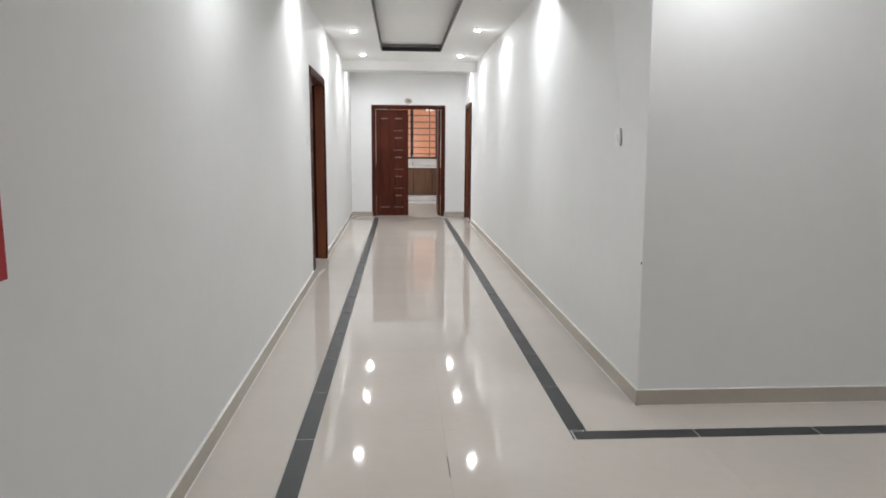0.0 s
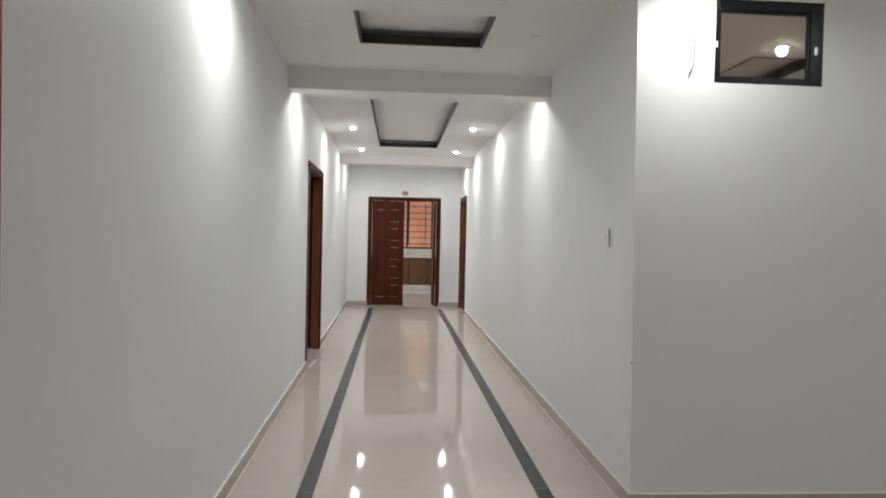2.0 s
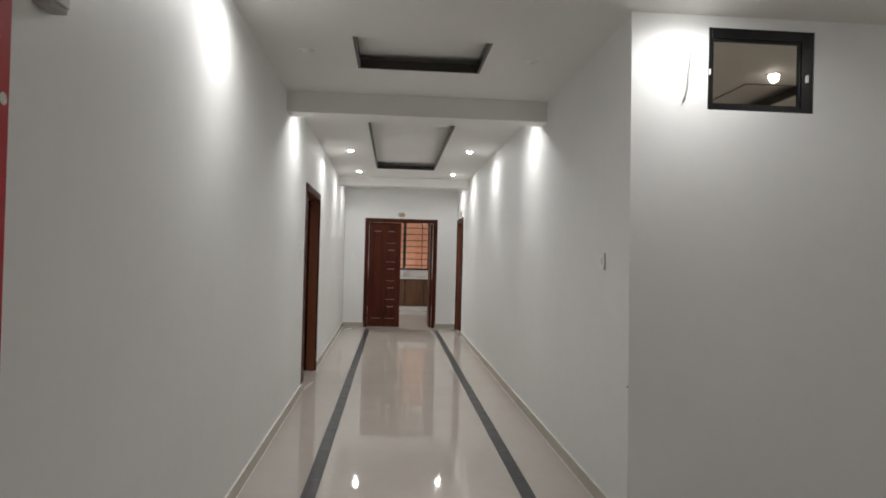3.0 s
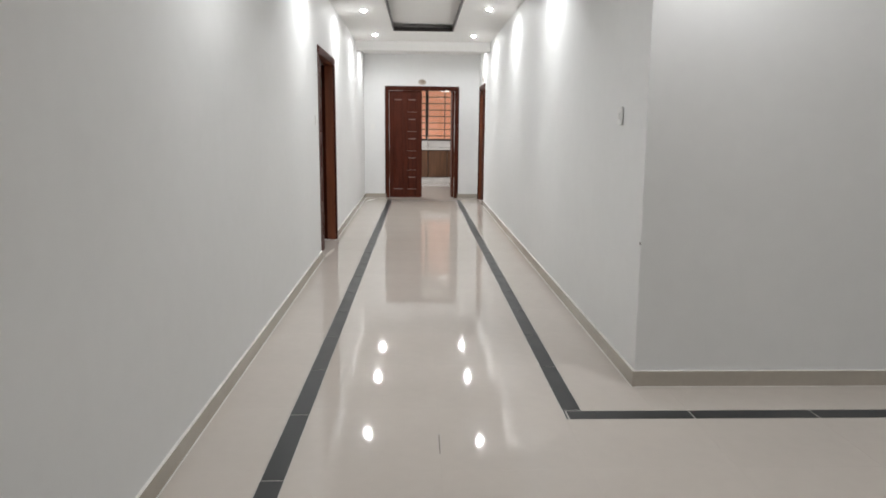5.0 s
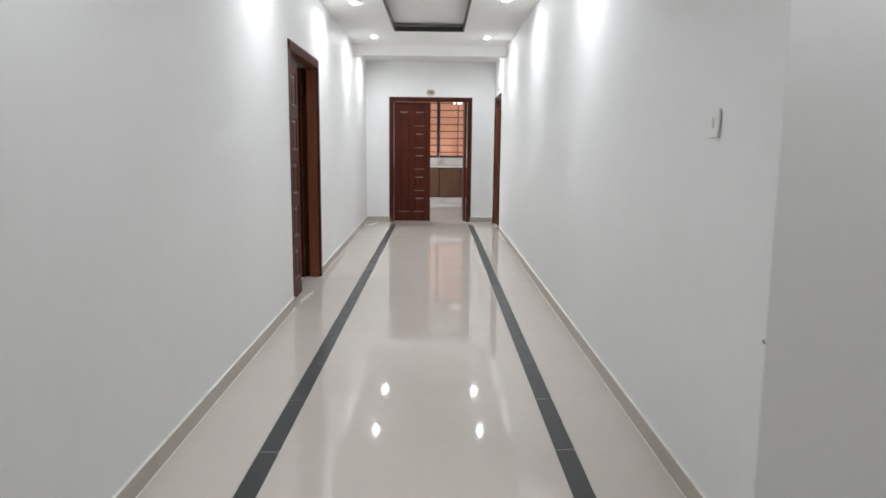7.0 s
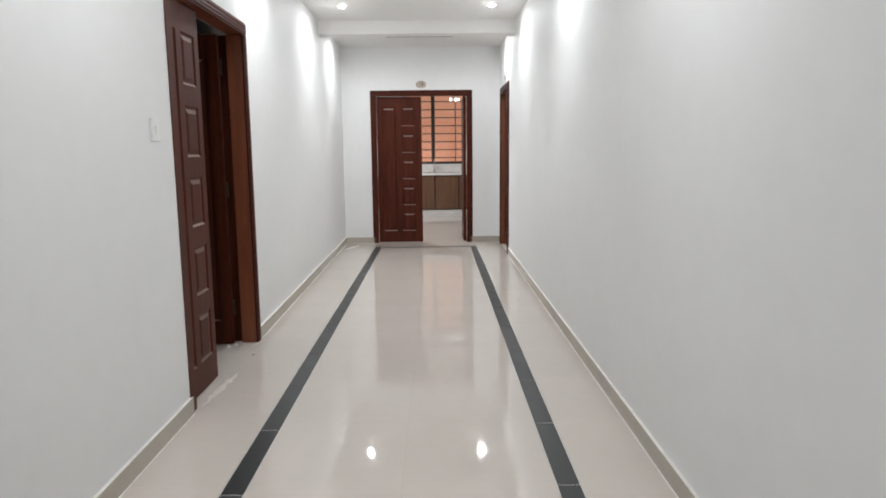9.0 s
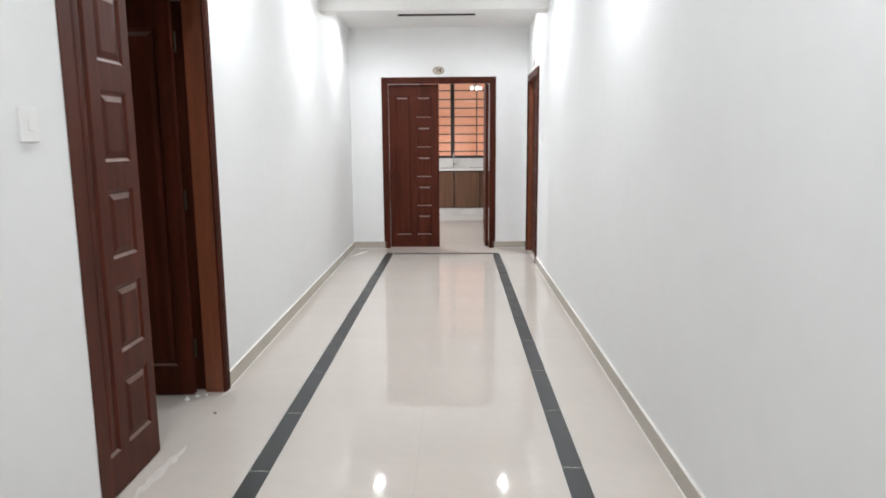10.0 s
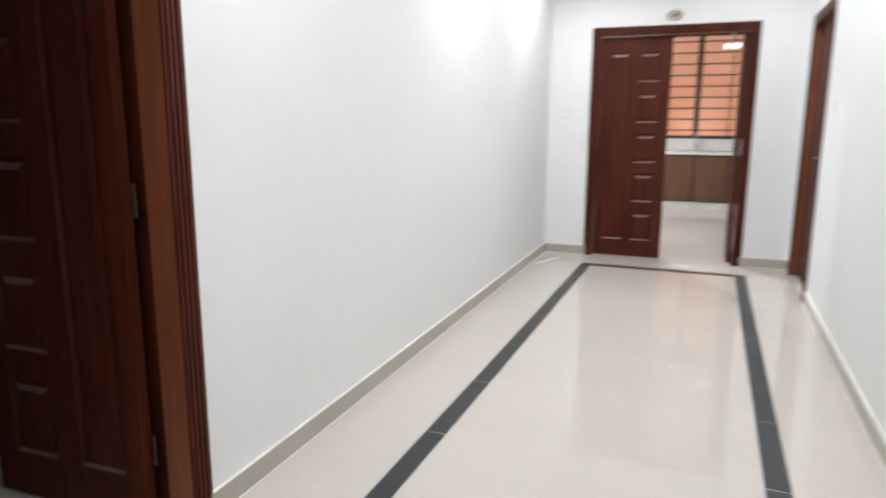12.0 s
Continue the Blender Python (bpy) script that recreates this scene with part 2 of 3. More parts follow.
slab_with_holes(ce, -3.2, HALL_S - T, HALL_E + T, KB + T, TRAYS, CEIL, CEIL + 0.02)
for x0, y0, x1, y1 in TRAYS:
    z0, z1 = CEIL + 0.02, CEIL + 0.1
    ce.box(x0 - 0.12, y0 - 0.12, z1, x1 + 0.12, y1 + 0.12, z1 + 0.03)
    ce.box(x0 - 0.12, y0 - 0.12, z0, x0 - 0.1, y1 + 0.12, z1).box(x1 + 0.1, y0 - 0.12, z0, x1 + 0.12, y1 + 0.12, z1)
    ce.box(x0 - 0.1, y0 - 0.12, z0, x1 + 0.1, y0 - 0.1, z1).box(x0 - 0.1, y1 + 0.1, z0, x1 + 0.1, y1 + 0.12, z1)
structure("ceiling", ce, CEILING, "white plasterboard ceiling with recessed trays", "ceiling")

for x0, y0, x1, y1 in TRAYS:
    tray = thing("ceiling_tray_trim", "dark brown wooden trim round a recessed ceiling tray", "trim", "ceiling tray trims", pose(0, 0, 0), "structure")
    h0, h1, w = CEIL - 0.004, CEIL + (0.055 if y1 - y0 > 3 else 0.062), 0.018
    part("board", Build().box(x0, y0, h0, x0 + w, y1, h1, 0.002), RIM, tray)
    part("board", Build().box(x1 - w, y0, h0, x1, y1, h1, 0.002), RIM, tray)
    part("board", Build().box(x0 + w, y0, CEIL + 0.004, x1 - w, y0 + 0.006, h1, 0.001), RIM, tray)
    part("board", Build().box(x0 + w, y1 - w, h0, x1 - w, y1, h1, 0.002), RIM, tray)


def skirt(name, x0, y0, x1, y1):
    sk = structure(name, Build().box(x0, y0, 0, x1, y1, 0.085), SKIRT, "beige tile skirting along the wall", "skirting")
    g = 0.005
    part("grout_line", Build().box(x0 - g * (x1 - x0 < 0.1), y0 - g * (y1 - y0 < 0.1), 0.0005, x1 + g * (x1 - x0 < 0.1), y1, 0.003), WHITE_GROUT, sk, "thin white grout line at the foot")
    part("paint_edge", Build().box(x0, y0, 0.0855, x1, y1, 0.087), WHITE_GROUT, sk)


K = 0.013
skirt("baseboard_west_near", 0, HALL_S, K, LD0 + 0.012)
skirt("baseboard_west_far", 0, LD1 - 0.012, K, FAR)
skirt("baseboard_east", WIDE - K, CORNER - K, WIDE, RD0 + 0.01)
skirt("baseboard_east_far", WIDE - K, RD1 - 0.01, WIDE, FAR)
skirt("baseboard_north_left", -0.02, FAR - K, FD0 + 0.03, FAR)
skirt("baseboard_north_right", FD1 - 0.03, FAR - K, WIDE - K, FAR)
skirt("baseboard_hall_north", WIDE, CORNER - K, HALL_E, CORNER)
skirt("baseboard_kitchen", -1.5, KB - K, 0.0, KB)
skirt("baseboard_side_room", -2.9, 9.0 - K, -T, 9.0)


# ---- doors ----
def casing(b, u0, z0, u1, z1, upright, depth, proud, fluted=True):
    """A fluted frame board on the plane v=0; u across the wall, v into it."""
    b.box(u0, -proud, z0, u1, depth, z1, 0.003)
    for k in range(3 if fluted else 0):
        if upright:
            c = u0 + (u1 - u0) * (0.25 + 0.25 * k)
            b.box(c - 0.007, -proud - 0.006, z0, c + 0.007, -proud, z1, 0.0025)
        else:
            c = z0 + (z1 - z0) * (0.25 + 0.25 * k)
            b.box(u0, -proud - 0.006, c - 0.007, u1, -proud, c + 0.007, 0.0025)


def door_frame(name, label, width, m, depth=0.098, board=0.08, plain=False):
    f = thing(name, label, "door", "corridor doors", m, "structure")
    for u0, u1 in ((0, board), (width - board, width)):
        b = Build()
        smooth_side = plain and u0 == 0
        casing(b, u0, 0.0, u1, HEAD - board, True, 0.0, 0.004 if smooth_side else 0.012, not smooth_side)
        part("casing", b, WOOD, f)
    b = Build()
    casing(b, 0, HEAD - board, width, HEAD, False, 0.0, 0.012)
    part("head_casing", b, WOOD, f)
    part("jamb", Build().box(0.021, 0.002, 0, board - 0.004, depth, HEAD - board, 0.002), JAMB, f, "red-brown varnished jamb")
    part("jamb", Build().box(width - board + 0.004, 0.002, 0, width - 0.021, depth, HEAD - board, 0.002), JAMB, f, "red-brown varnished jamb")
    part("head_jamb", Build().box(0.021, 0.002, HEAD - board + 0.004, width - 0.021, depth, HEAD - 0.021, 0.002), JAMB, f)
    # stop strips and the dark inner rebate behind them
    part("rebate", Build().box(0.021, depth + 0.002, 0, board - 0.045, T, HEAD - board), WOOD, f)
    part("rebate", Build().box(width - board + 0.045, depth + 0.002, 0, width - 0.021, T, HEAD - board), WOOD, f)
    return f


def leaf(name, label, width, height, m, parent, mirrored=False, narrow=False, thick=0.04):
    """A panelled door leaf: u 0..width, its front on v=0, z 0..height."""
    pitch, tall, low = 0.37, 0.265, 0.158
    pw = min(0.19, width * 0.31)
    a, c = (0.075, 0.075 + pw), (width - 0.095 - pw, width - 0.095)
    if narrow:
        a, c = (0.06, 0.16), (0.23, 0.425)
    if mirrored:
        a, c = c, a
    panels = [(*c, low + pitch * k, low + pitch * k + tall) for k in range(5)] + [(*a, low, low + pitch * 4 + tall)]
    body = Build()
    d, s = 0.008, 0.012
    body.box(0, d, 0, width, thick - d, height)
    xs = sorted({0, width, *(v for p in panels for v in p[:2])})
    for side in (0, 1):
        va, vb = (0, d) if side == 0 else (thick - d, thick)
        for xa, xb in zip(xs, xs[1:]):
            inside = sorted((p[2], p[3]) for p in panels if p[0] < (xa + xb) / 2 < p[1])
            z = 0
            for z0, z1 in inside + [(height, height)]:
                if z0 > z:
                    body.box(xa, va, z, xb, vb, z0)
                z = z1
        out, inn = (0.0, d) if side == 0 else (thick, thick - d)
        for x0, x1, z0, z1 in panels:
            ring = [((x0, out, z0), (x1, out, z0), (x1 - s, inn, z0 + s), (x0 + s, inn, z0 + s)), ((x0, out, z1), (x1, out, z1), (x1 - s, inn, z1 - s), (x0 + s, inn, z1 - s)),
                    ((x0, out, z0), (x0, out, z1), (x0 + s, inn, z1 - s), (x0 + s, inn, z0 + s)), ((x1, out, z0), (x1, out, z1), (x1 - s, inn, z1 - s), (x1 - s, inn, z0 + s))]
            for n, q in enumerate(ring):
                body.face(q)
                # lower ledge gets the paler colour of dust and painted highlight
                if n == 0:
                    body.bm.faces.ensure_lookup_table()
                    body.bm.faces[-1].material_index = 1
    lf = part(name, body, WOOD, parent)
    lf.data.materials.append(DUSTY_SHINE)
    if parent is None:
        tagged(lf, label, "door")
    elif label:
        tagged(lf, label)
    lf.matrix_basis = m
    for side in (0, 1):
        inn, top = (d, 0.002) if side == 0 else (thick - d, thick - 0.002)
        for x0, x1, z0, z1 in panels:
            b, e = Build(), 0.022
            g = s + 0.006
            o = [(x0 + g, z0 + g), (x1 - g, z0 + g), (x1 - g, z1 - g), (x0 + g, z1 - g)]
            i = [(x0 + g + e, z0 + g + e), (x1 - g - e, z0 + g + e), (x1 - g - e, z1 - g - e), (x0 + g + e, z1 - g - e)]
            for k in range(4):
                j = (k + 1) % 4
                b.face([(o[k][0], inn, o[k][1]), (o[j][0], inn, o[j][1]), (i[j][0], top, i[j][1]), (i[k][0], top, i[k][1])])
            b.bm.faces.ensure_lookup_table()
            # top bevel of the field: same dust and painted highlight
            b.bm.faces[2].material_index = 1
            b.face([(x, top, z) for x, z in i])
            part("panel", b, WOOD, lf).data.materials.append(DUSTY_SHINE)
    return lf


def lever(parent, u, z, side=-1):
    b = Build()
    b.box(u - 0.02, side * 0.006 if side < 0 else 0, z - 0.09, u + 0.02, 0 if side < 0 else 0.006, z + 0.09, 0.002)
    b.tube([(u, 0, z + 0.03), (u, side * 0.05, z + 0.03)], 0.009)
    b.tube([(u, side * 0.05, z + 0.03), (u - 0.11, side * 0.052, z + 0.028)], 0.008)
    return part("lever_handle", b, CHROME, parent, "chrome lever handle")


BOARD = 0.08
LEAF_H = HEAD - BOARD - 0.012
# far double door: one leaf shut, the other swung into the flat
far_w = FD1 - FD0
far_door = door_frame("door_1", "dark mahogany double door with one leaf open into the flat", far_w, pose(FD0, FAR, 0))
FL = (far_w - 2 * BOARD) / 2 - 0.004
leaf("door_leaf", "closed mahogany leaf with raised panels", FL, LEAF_H, pose(BOARD + 0.002, 0.05, 0.008), far_door)
open_leaf = leaf("door_leaf", "open mahogany leaf", FL, LEAF_H, pose(far_w - BOARD - 0.004, 0.102, 0.008, 0, 0, 90), far_door)
lever(open_leaf, FL - 0.07, 1.0, 1)

# west door: a wide leaf shut, a narrow one swung inwards
west_w = LD1 - LD0
west_door = door_frame("door_2", "dark mahogany double door with one leaf open into a dark room", west_w, pose(0, LD0, 0, 0, 0, 90), plain=True)
leaf("door_leaf", "closed mahogany leaf with raised panels", 0.485, LEAF_H, pose(BOARD + 0.002, 0.042, 0.008), west_door, narrow=True)
inner = leaf("door_leaf", "open mahogany leaf", 0.655, LEAF_H, pose(west_w - BOARD - 0.004, 0.145, 0.008, 0, 0, 91), west_door)
for hz in (0.25, 1.05, 1.85):
    part("hinge", Build().tube([(west_w - BOARD - 0.002, 0.138, hz - 0.05), (west_w - BOARD - 0.002, 0.138, hz + 0.05)], 0.008, 8), HINGE, west_door, "dull brass butt hinge")

# east door: shut
east_w = RD1 - RD0
east_door = door_frame("door_3", "dark mahogany door, closed, beside the end wall", east_w, pose(WIDE, RD1, 0, 0, 0, -90))
one = leaf("door_leaf", "closed mahogany leaf with raised panels", east_w - 2 * BOARD - 0.004, LEAF_H, pose(BOARD + 0.002, 0.05, 0.008), east_door)
lever(one, east_w - 2 * BOARD - 0.06, 1.0, -1)


# ---- downlights ----
def downlight(x, y, lit):
    d = thing("ceiling_downlight", "white recessed round LED downlight, lit" if lit else "white recessed round downlight, switched off", "downlight", "recessed downlights", pose(x, y, CEIL))
    ring, n = Build(), 24
    for k in range(n):
        a, b = k * math.tau / n, (k + 1) * math.tau / n
        pr = [(0.05, 0.0), (0.048, -0.006), (0.036, -0.006), (0.033, 0.0)]
        for (r0, z0), (r1, z1) in zip(pr, pr[1:]):
            ring.face([(r0 * math.cos(a), r0 * math.sin(a), z0), (r0 * math.cos(b), r0 * math.sin(b), z0), (r1 * math.cos(b), r1 * math.sin(b), z1), (r1 * math.cos(a), r1 * math.sin(a), z1)])
    part("trim_ring", ring, PLASTIC, d)
    face = Build()
    prof = [(0.032, -0.005), (0.029, -0.011), (0.021, -0.016), (0.011, -0.0185)]
    rings = [[(r * math.cos(k * math.tau / n), r * math.sin(k * math.tau / n), z) for k in range(n)] for r, z in prof]
    for lo, hi in zip(rings, rings[1:]):
        for k in range(n):
            face.face([lo[k], lo[(k + 1) % n], hi[(k + 1) % n], hi[k]])
    face.face(rings[-1])
    part("led_face", face, LED if lit else PLASTIC, d, "glowing cool white LED face" if lit else "")
    return d


# fixtures at the last three positions are made up along with their fill light
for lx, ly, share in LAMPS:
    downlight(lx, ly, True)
for lx, ly in UNLIT:
    downlight(lx, ly, False)


# ---- hall: fire cabinet, wall box, ventilator, cable ----
fire = thing("fire_hose_cabinet", "red enamelled steel fire hose cabinet fixed to the wall", "fire cabinet", "", pose(0, 0, 0))
FY0, FY1, FZ0, FZ1, FX = 0.21, 0.952, 1.078, 2.1, 0.035
fr = Build()
fr.box(0, FY0, FZ0, FX, FY0 + 0.085, FZ1, 0.003).box(0, FY1 - 0.085, FZ0, FX, FY1, FZ1, 0.003)
fr.box(0, FY0 + 0.085, FZ0, FX, FY1 - 0.085, FZ0 + 0.085, 0.003).box(0, FY0 + 0.085, FZ1 - 0.085, FX, FY1 - 0.085, FZ1, 0.003)
part("frame", fr, RED, fire)
part("door", Build().box(0, FY0 + 0.088, FZ0 + 0.088, FX - 0.012, FY1 - 0.088, FZ1 - 0.088, 0.004), RED_DARK, fire)
part("latch", Build().tube([(FX, FY1 - 0.045, 1.72), (FX + 0.012, FY1 - 0.045, 1.72)], 0.014, 14), CHROME, fire, "chrome round latch")

wallbox = thing("wall_sounder_box", "small grey plastic box fixed high on the wall", "alarm box", "", pose(0, 1.09, 1.985))
part("housing", Build().box(0, 0, 0, 0.045, 0.085, 0.13, 0.006), GREY, wallbox)
part("cover", Build().box(0.045, 0.008, 0.012, 0.052, 0.077, 0.118, 0.003), GREY, wallbox)

vent = thing("window_1", "high ventilator window with black aluminium frame and reflective glass", "window", "", pose(0, CORNER, 0), "structure")
fv = Build()
for a in ((VX0, 0.0, VZ0, VX0 + 0.02, 0.05, VZ1), (VX1 - 0.07, 0.0, VZ0, VX1 - 0.006, 0.05, VZ1), (VX0 + 0.02, 0.0, VZ0, VX1 - 0.07, 0.05, VZ0 + 0.025), (VX0 + 0.02, 0.0, VZ1 - 0.055, VX1 - 0.07, 0.05, VZ1)):
    fv.box(*a, 0.002)
part("window_frame", fv, BLACK, vent)
sash = Build()
X0, X1, Z0, Z1 = VX0 + 0.021, VX1 - 0.071, VZ0 + 0.026, VZ1 - 0.056
for a in ((X0, 0.008, Z0, X0 + 0.012, 0.03, Z1), (X1 - 0.012, 0.008, Z0, X1, 0.03, Z1), (X0 + 0.012, 0.008, Z0, X1 - 0.012, 0.03, Z0 + 0.012), (X0 + 0.012, 0.008, Z1 - 0.012, X1 - 0.012, 0.03, Z1)):
    sash.box(*a, 0.002)
part("sash", sash, BLACK, vent)
part("pane", Build().box(X0 + 0.01, 0.018, Z0 + 0.01, X1 - 0.01, 0.024, Z1 - 0.01), GLASS_TINT, vent, "brown tinted reflective pane")
part("latch", Build().box(VX1 - 0.05, -0.012, 2.39, VX1 - 0.035, 0.0, 2.43, 0.003), PLASTIC, vent, "small white latch")
part("latch", Build().box(VX0 + 0.004, -0.008, 2.41, VX0 + 0.012, 0.0, 2.44, 0.002), PLASTIC, vent, "small white latch")

wire = Build()
wire.tube([(2.465, CORNER + 0.01, 2.525), (2.463, CORNER - 0.02, 2.51), (2.452, CORNER - 0.035, 2.45), (2.45, CORNER - 0.03, 2.37), (2.443, CORNER - 0.022, 2.31), (2.425, CORNER - 0.012, 2.262)], 0.0035, 8)
tagged(part("loose_cable", wire, CABLE, None, "", True), "thin grey loose cable hanging out of the wall", "cable")


# ---- switches and plaques ----
def switch(m, w=0.08, h=0.1, rockers=1):
    s = thing("light_switch", "white plastic light switch plate on the wall", "light switch", "wall switches", m)
    part("plate", Build().box(-w / 2, -0.01, -h / 2, w / 2, 0, h / 2, 0.003), PLASTIC, s)
    for k in range(rockers):
        c = (k - (rockers - 1) / 2) * 0.026
        part("rocker", Build().box(c - 0.01, -0.015, -0.018, c + 0.01, -0.01, 0.018, 0.002), PLASTIC, s)
    return s


west_switch = switch(pose(0, 6.12, 1.40, 0, 0, 90), 0.085, 0.1)
switch(pose(WIDE - 0.005, 3.345, 1.415, 0, 0, -90), 0.085, 0.1)
switch(pose(0.14, FAR, 1.37), 0.08, 0.09)
switch(pose(WIDE, 11.12, 1.38, 0, 0, -90), 0.08, 0.09)

plaque = thing("number_plaque", "small oval cream door number plaque reading 14 above the door", "door number", "", pose(1.088, FAR, 2.212))
ov, n = Build(), 32
front = [(0.07 * math.cos(k * math.tau / n), -0.008, 0.046 * math.sin(k * math.tau / n)) for k in range(n)]
back = [(x * 1.06, 0, z * 1.08) for x, _, z in front]
ov.face(front)
for k in range(n):
    ov.face([front[k], front[(k + 1) % n], back[(k + 1) % n], back[k]])
part("oval", ov, PLAQUE, plaque)
rim = Build()
rim.tube([(0.064 * math.cos(k * math.tau / n), -0.009, 0.041 * math.sin(k * math.tau / n)) for k in range(n + 1)], 0.0025, 6)
part("border", rim, INK, plaque, "dark border line")
txt = bpy.data.curves.new("digits", "FONT")
txt.body, txt.size, txt.align_x, txt.align_y, txt.extrude, txt.offset = "14", 0.068, "CENTER", "CENTER", 0.001, 0.002
tmp = bpy.data.objects.new("digits", txt)
scene.collection.objects.link(tmp)
bpy.context.view_layer.update()
digits = bpy.data.meshes.new_from_object(tmp.evaluated_get(bpy.context.evaluated_depsgraph_get()))
bpy.data.objects.remove(tmp)
digits.materials.clear()
digits.materials.append(INK)
dg = part("digits", digits, INK, plaque, "dark number 14")
dg.matrix_basis = pose(0, -0.0095, 0, 90)
small = thing("number_plaque", "small dark oval plaque above the closed side door", "door number", "", pose(WIDE, 11.85, 2.215, 0, 0, -90))
ov = Build()
ov.tube([(0, 0, 0), (0, -0.008, 0)], 0.05, 24)
part("oval", ov, PLAQUE, small)
part("bar", Build().box(-0.03, -0.0105, -0.018, 0.03, -0.0082, 0.018), INK, small)
nick = part("plaster_nick", Build().box(WIDE - 0.013, CORNER + 0.004, 0.76, WIDE - 0.004, CORNER + 0.012, 0.772, 0.001), DIRT)
tagged(nick, "tiny dark chip in the wall paint near the corner", "chip")

# ---- kitchen beyond the far door ----
CY = 16.6
for x0 in (-0.66, 0.3, 1.26, 2.22):
    cab = thing("kitchen_base_cabinet", "brown wood-veneer kitchen base cabinet under the worktop", "cabinet", "kitchen cabinets", pose(x0, CY, 0))
    part("body", Build().box(0.001, 0.03, 0.12, 0.959, 0.58, 0.812), RIM, cab, "dark cabinet carcass")
    part("plinth", Build().box(0.001, 0.03, 0, 0.959, 0.05, 0.12), MARBLE, cab, "pale tiled plinth")
    for a in (0.011, 0.491):
        part("door", Build().box(a, 0, 0.135, a + 0.458, 0.029, 0.788, 0.003), CABINET, cab)
top = Build()
top.box(-0.68, CY - 0.025, 0.814, 3.2, KB - 0.002, 0.857, 0.004)
top.box(-0.68, KB - 0.02, 0.857, 3.2, KB - 0.002, 1.028, 0.002)
tagged(part("worktop", top, MARBLE), "white marble kitchen worktop with upstand", "worktop")
tap = thing("kitchen_tap", "chrome swan-neck kitchen tap on the worktop", "tap", "", pose(1.25, 17.02, 0.857))
part("base", Build().tube([(0, 0, 0), (0, 0, 0.05)], 0.024, 14), CHROME, tap, "", True)
part("spout", Build().tube([(0, 0, 0.05), (0, 0, 0.22), (0, -0.03, 0.27), (0, -0.09, 0.28), (0, -0.14, 0.25), (0, -0.15, 0.2)], 0.011, 10), CHROME, tap, "", True)
part("lever", Build().tube([(0.02, 0, 0.06), (0.09, -0.01, 0.1)], 0.007, 8), CHROME, tap, "", True)
sink = thing("kitchen_sink", "stainless steel sink set into the worktop", "sink", "", pose(1.25, 16.86, 0.858))
part("rim", Build().box(-0.3, -0.2, 0, 0.3, 0.12, 0.006, 0.002), STEEL, sink)
part("bowl", Build().box(-0.25, -0.16, 0.006, 0.25, 0.08, 0.008), GREY, sink)

kwin = thing("window_2", "brown framed sliding kitchen window with horizontal security bars", "window", "", pose(0, KB, 0), "structure")
fw = Build()
for a in ((KW0, 0, KZ0, KW0 + 0.05, 0.07, KZ1), (KW1 - 0.05, 0, KZ0, KW1, 0.07, KZ1), (KW0 + 0.05, 0, KZ0, KW1 - 0.05, 0.07, KZ0 + 0.05), (KW0 + 0.05, 0, KZ1 - 0.05, KW1 - 0.05, 0.07, KZ1)):
    fw.box(*a, 0.003)
part("window_frame", fw, RIM, kwin)
part("mullion", Build().box(1.195, 0.005, KZ0 + 0.05, 1.27, 0.06, KZ1 - 0.05, 0.003), RIM, kwin)
for k in range(9):
    z = KZ0 + 0.13 + k * 0.165
    part("security_bar", Build().tube([(KW0 + 0.05, 0.1, z), (KW1 - 0.05, 0.1, z)], 0.011, 6), RIM, kwin)
part("security_upright", Build().tube([(1.70, 0.113, KZ0), (1.70, 0.113, KZ1)], 0.010, 6), RIM, kwin)
for px0, px1 in ((KW0 + 0.05, 1.195), (1.27, KW1 - 0.05)):
    pane = part("pane", Build().box(px0, 0.03, KZ0 + 0.05, px1, 0.036, KZ1 - 0.05), CLEAR, kwin)
    pane.visible_shadow = False
structure("backdrop", Build().box(-1.5, 18.3, -0.5, 4.0, 18.32, 3.6), ORANGE, "orange wall outside the window, its lamplight put in as glow", "backdrop")
bulb = thing("kitchen_ceiling_lamp", "small round cluster ceiling lamp in the flat", "ceiling lamp", "", pose(1.625, 15.4, CEIL))
part("canopy", Build().tube([(0, 0, 0), (0, 0, -0.03)], 0.06, 16), CHROME, bulb)
part("stem", Build().tube([(0, 0, -0.03), (0, 0, -0.49)], 0.008, 8), CHROME, bulb)
part("hub", Build().tube([(0, 0, -0.47), (0, 0, -0.495)], 0.085, 14), CHROME, bulb)
for k in range(5):
    a = k * math.tau / 5
    part("globe", Build().tube([(0.075 * math.cos(a), 0.075 * math.sin(a), -0.48 - h) for h in (0.0, 0.015, 0.045, 0.06)], [0.01, 0.024, 0.024, 0.01], 10), WARM, bulb, "", True)

# ---- scraps on the floor and one glint fleck ----
rnd = random.Random(4)


def scrap(x, y, size, mat, label):
    b = Build()
    ring = [(size * (0.6 + 0.5 * rnd.random()) * math.cos(k * math.tau / 7), size * (0.4 + 0.4 * rnd.random()) * math.sin(k * math.tau / 7), size * 0.25 * rnd.random()) for k in range(7)]
    tops = [(x0 * 0.5, y0 * 0.5, size * (0.35 + 0.4 * rnd.random())) for x0, y0, _ in ring]
    low = [(x0, y0, 0) for x0, y0, _ in ring]
    for k in range(7):
        j = (k + 1) % 7
        b.face([low[k], low[j], tops[j], tops[k]])
    b.face(tops)
    b.face(low)
    ob = tagged(part("debris_scrap", b, mat), label, "debris", "scraps on the floor")
    ob.location = (x, y, 0.001)
    return ob


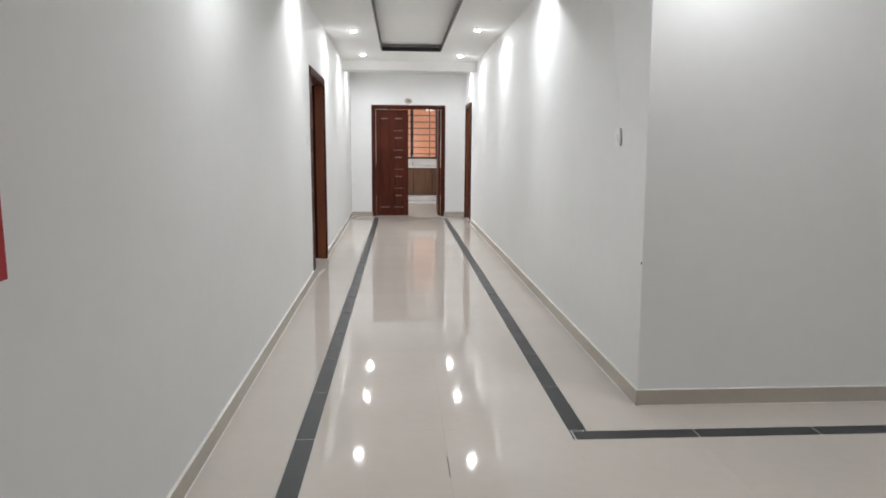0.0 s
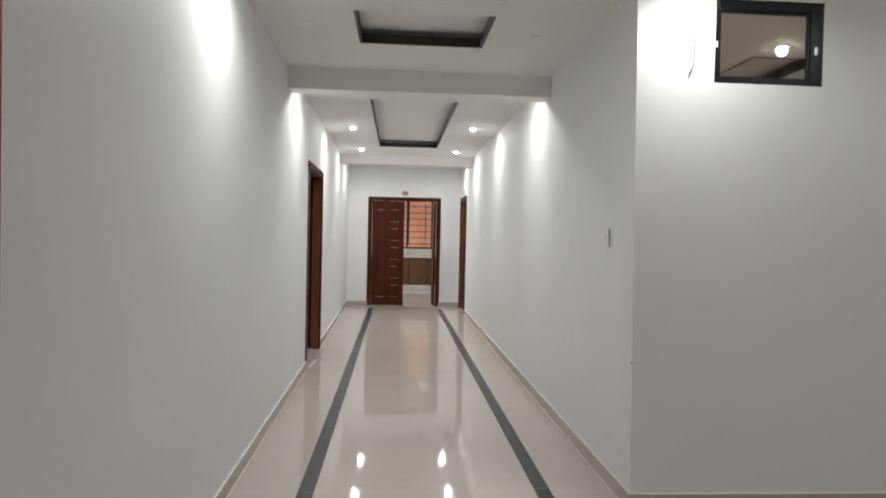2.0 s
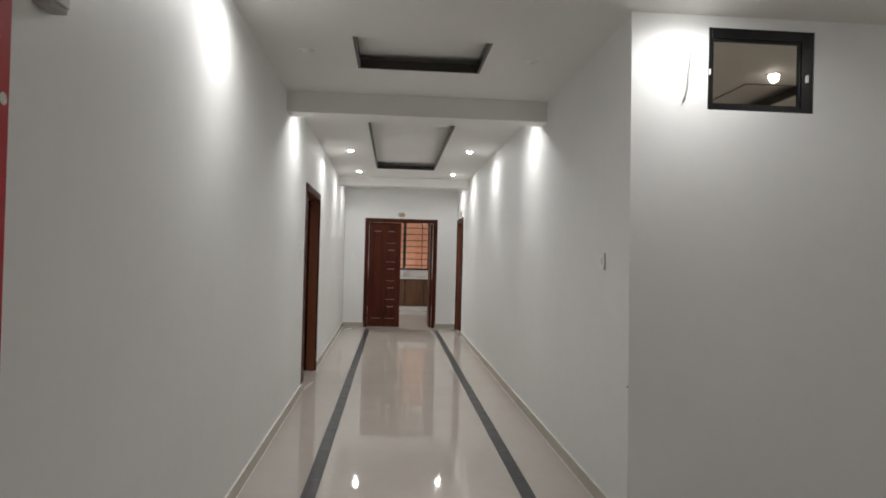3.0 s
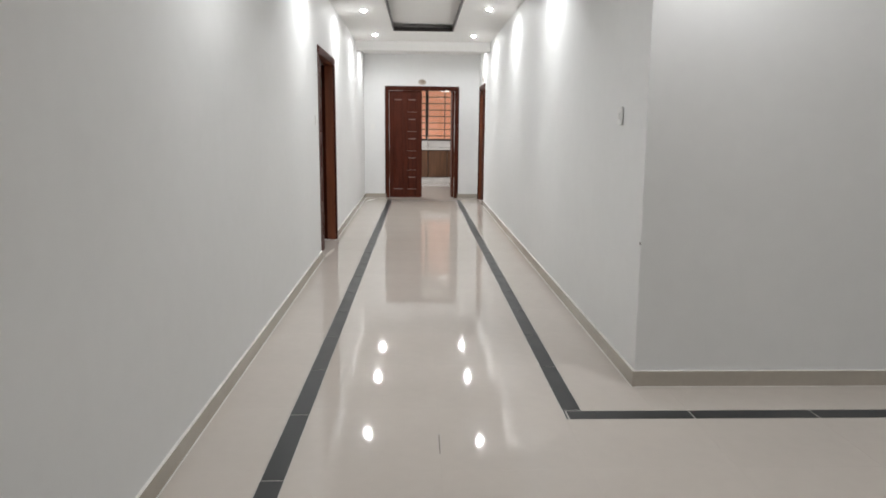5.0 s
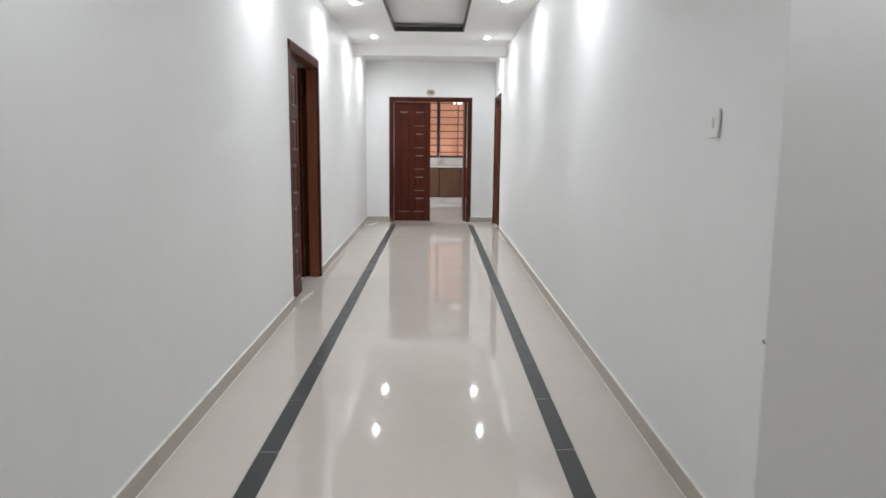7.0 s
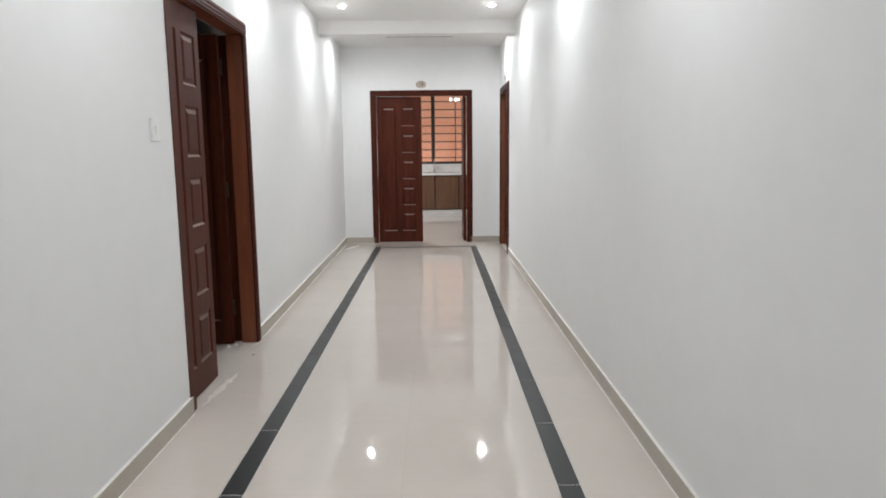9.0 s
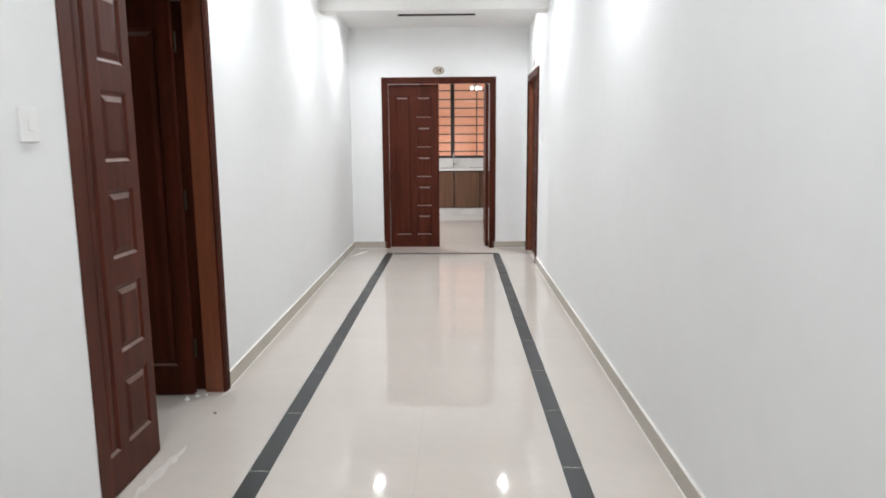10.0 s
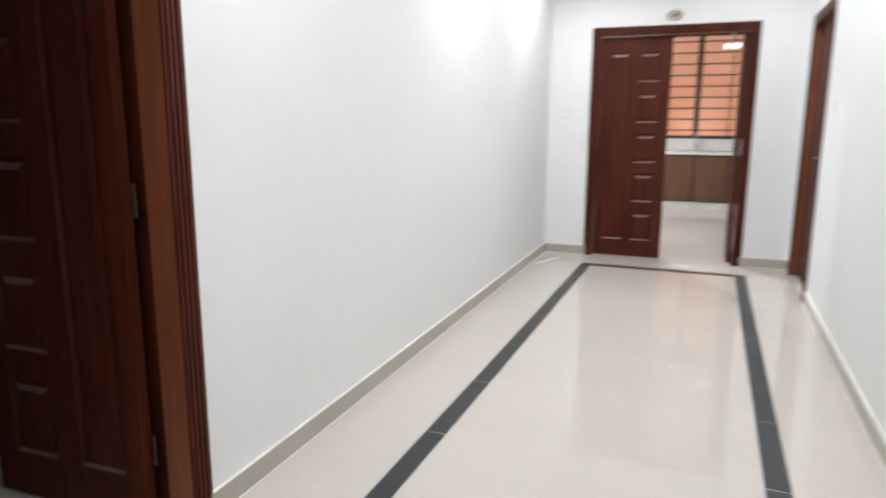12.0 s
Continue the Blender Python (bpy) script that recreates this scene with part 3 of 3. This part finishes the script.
scrap(-0.13, 7.49, 0.025, SCRAP, "crumpled white plastic scrap at the door foot")
scrap(-0.09, 7.53, 0.018, SCRAP, "crumpled white plastic scrap at the door foot")
scrap(-0.05, 7.55, 0.014, SCRAP, "crumpled white plastic scrap at the door foot")
scrap(0.085, 7.31, 0.010, DIRT, "small dark crumb on the tiles")
# white fleck modelled in place of a moving reflection in the polished tiles
scrap(1.36, 9.7, 0.008, SCRAP, "small white fleck in place of a reflection glint on the tiles")



def smear(x0, y0, x1, y1, wide, label):
    """A thin ragged streak of dried cement on the tiles from one point to another."""
    b, n = Build(), 14
    along = Vector((x1 - x0, y1 - y0, 0))
    across = Vector((-along.y, along.x, 0)).normalized()
    rows = []
    for k in range(n + 1):
        half = wide * (0.25 + 0.75 * rnd.random()) * math.sin(math.pi * (k + 0.6) / (n + 1.2))
        p = Vector((x0, y0, 0.0012)) + along * (k / n) + across * (rnd.random() - 0.5) * wide * 0.5
        rows.append((p - across * half, p + Vector((0, 0, 0.0012)), p + across * half))
    for (a, m, c), (d, e, f) in zip(rows, rows[1:]):
        b.face([a, d, e, m])
        b.face([m, e, f, c])
    return tagged(part("cement_smear", b, CEMENT), label, "stain", "cement smears on the floor")


smear(0.06, 6.42, 0.085, 6.95, 0.028, "thin pale dried cement streak on the tiles by the door")
smear(0.02, 7.5, 0.07, 7.68, 0.014, "pale dried cement crumbs at the jamb foot")
smear(0.04, 11.95, 0.2, 12.4, 0.04, "pale dried cement streak on the tiles in the corner")

# the west wall runs half a degree off the border strips
SLANT = pose(0.092, 0, 0, 0, 0, 0.487)
for ob in list(scene.collection.objects):
    if ob.parent is None and (ob.name in ("wall_west", "baseboard_west_near", "baseboard_west_far", "door_2", "fire_hose_cabinet", "wall_sounder_box") or ob == west_switch):
        ob.matrix_basis = SLANT @ ob.matrix_basis

# ---- floor: bed, border strips and tiles ----
floor = structure("floor", Build().box(-3.1, HALL_S - T, -0.12, HALL_E + T, KB + 1.0, -0.004), GROUT, "polished cream porcelain tile floor with a dark slate border", "floor")
SW = 0.095
SX0, SX1 = 0.435, 1.735           # border strips: their west edges
SY0, SY1 = 2.454, 12.12           # cross strips: their south edges
joint = 0.0012
meshes = {}


def tile_mesh(w, h, mat, gap):
    key = (round(w, 3), round(h, 3), mat.name)
    if key not in meshes:
        b, c = Build(), 0.00025
        x, y = w - gap, h - gap
        lo = [(gap, gap, -0.004), (x, gap, -0.004), (x, y, -0.004), (gap, y, -0.004)]
        mid = [(a, b2, -c) for a, b2, _ in lo]
        up = [(gap + c, gap + c, 0), (x - c, gap + c, 0), (x - c, y - c, 0), (gap + c, y - c, 0)]
        for k in range(4):
            j = (k + 1) % 4
            b.face([lo[k], lo[j], mid[j], mid[k]])
            b.face([mid[k], mid[j], up[j], up[k]])
        b.face(up)
        meshes[key] = b.mesh("tile", mat)
    return meshes[key]


def tile(x, y, w, h, mat=TILE, gap=0.00015, name="tile"):
    if w < 0.01 or h < 0.01:
        return
    ob = new(name, tile_mesh(w, h, mat, gap))
    ob.parent = floor
    ob.location = (x, y, 0)


def field(x0, x1, y0, y1, ox, oy, size=0.6):
    """Tiles cut to a rectangle, on a grid through (ox, oy)."""
    def cuts(a, b, o):
        out, k = [a], math.ceil((a - o) / size + 1e-6)
        while o + k * size < b - 0.02:
            if o + k * size > a + 0.02:
                out.append(o + k * size)
            k += 1
        return out + [b]
    xs, ys = cuts(x0, x1, ox), cuts(y0, y1, oy)
    for xa, xb in zip(xs, xs[1:]):
        for ya, yb in zip(ys, ys[1:]):
            tile(xa, ya, xb - xa, yb - ya)


bed = Build()


def strip_up(x, y0, y1, oy):
    k = math.ceil((y0 - oy) / 0.6 + 1e-6)
    cuts = [y0] + [oy + 0.6 * i for i in range(k, k + 60) if oy + 0.6 * i < y1 - 0.02] + [y1]
    bed.box(x, y0, -0.0035, x + SW, y1, -0.0015)
    for a, b in zip(cuts, cuts[1:]):
        tile(x, a, SW, b - a, STRIP, 0.0034, "border_tile")


def strip_across(y, x0, x1, ox, w=SW):
    k = math.ceil((x0 - ox) / 0.6 + 1e-6)
    cuts = [x0] + [ox + 0.6 * i for i in range(k, k + 60) if ox + 0.6 * i < x1 - 0.02] + [x1]
    bed.box(x0, y, -0.0035, x1, y + w, -0.0015)
    for a, b in zip(cuts, cuts[1:]):
        tile(a, y, b - a, w, STRIP, 0.0034, "border_tile")


strip_up(SX0, HALL_S, SY1 + SW, 0.12)
strip_up(SX1, SY0 + SW, SY1 + SW, 0.16)
strip_across(SY0, SX1, HALL_E, 2.35)
strip_across(SY1, SX0 + SW, SX1, 1.133)
field(-0.08, SX0, HALL_S, FAR, -0.165, 0.79)
field(SX0 + SW, SX1, HALL_S, SY1, 1.133, 0.79)
field(SX0, SX1 + SW, SY1 + SW, FAR + T, 1.133, 12.215)
field(SX1 + SW, WIDE, SY0 + SW, FAR, SX1 + SW, 0.79)
field(WIDE, HALL_E, SY0 + SW, CORNER, 2.35, 0.79)
field(SX1, HALL_E, HALL_S, SY0, 1.733, 0.79)
field(-1.5, 4.0, FAR + T, CY + 0.1, 1.133, 12.81)
field(-2.9, -0.08, 5.0, 9.0, -0.165, 0.79)
part("border_joint", bed, STRIP_GROUT, floor, "pale joints between the border tiles")
chip = part("joint_crack", Build().box(1.131, 2.125, 0.0002, 1.134, 2.305, 0.0012), DIRT, floor)
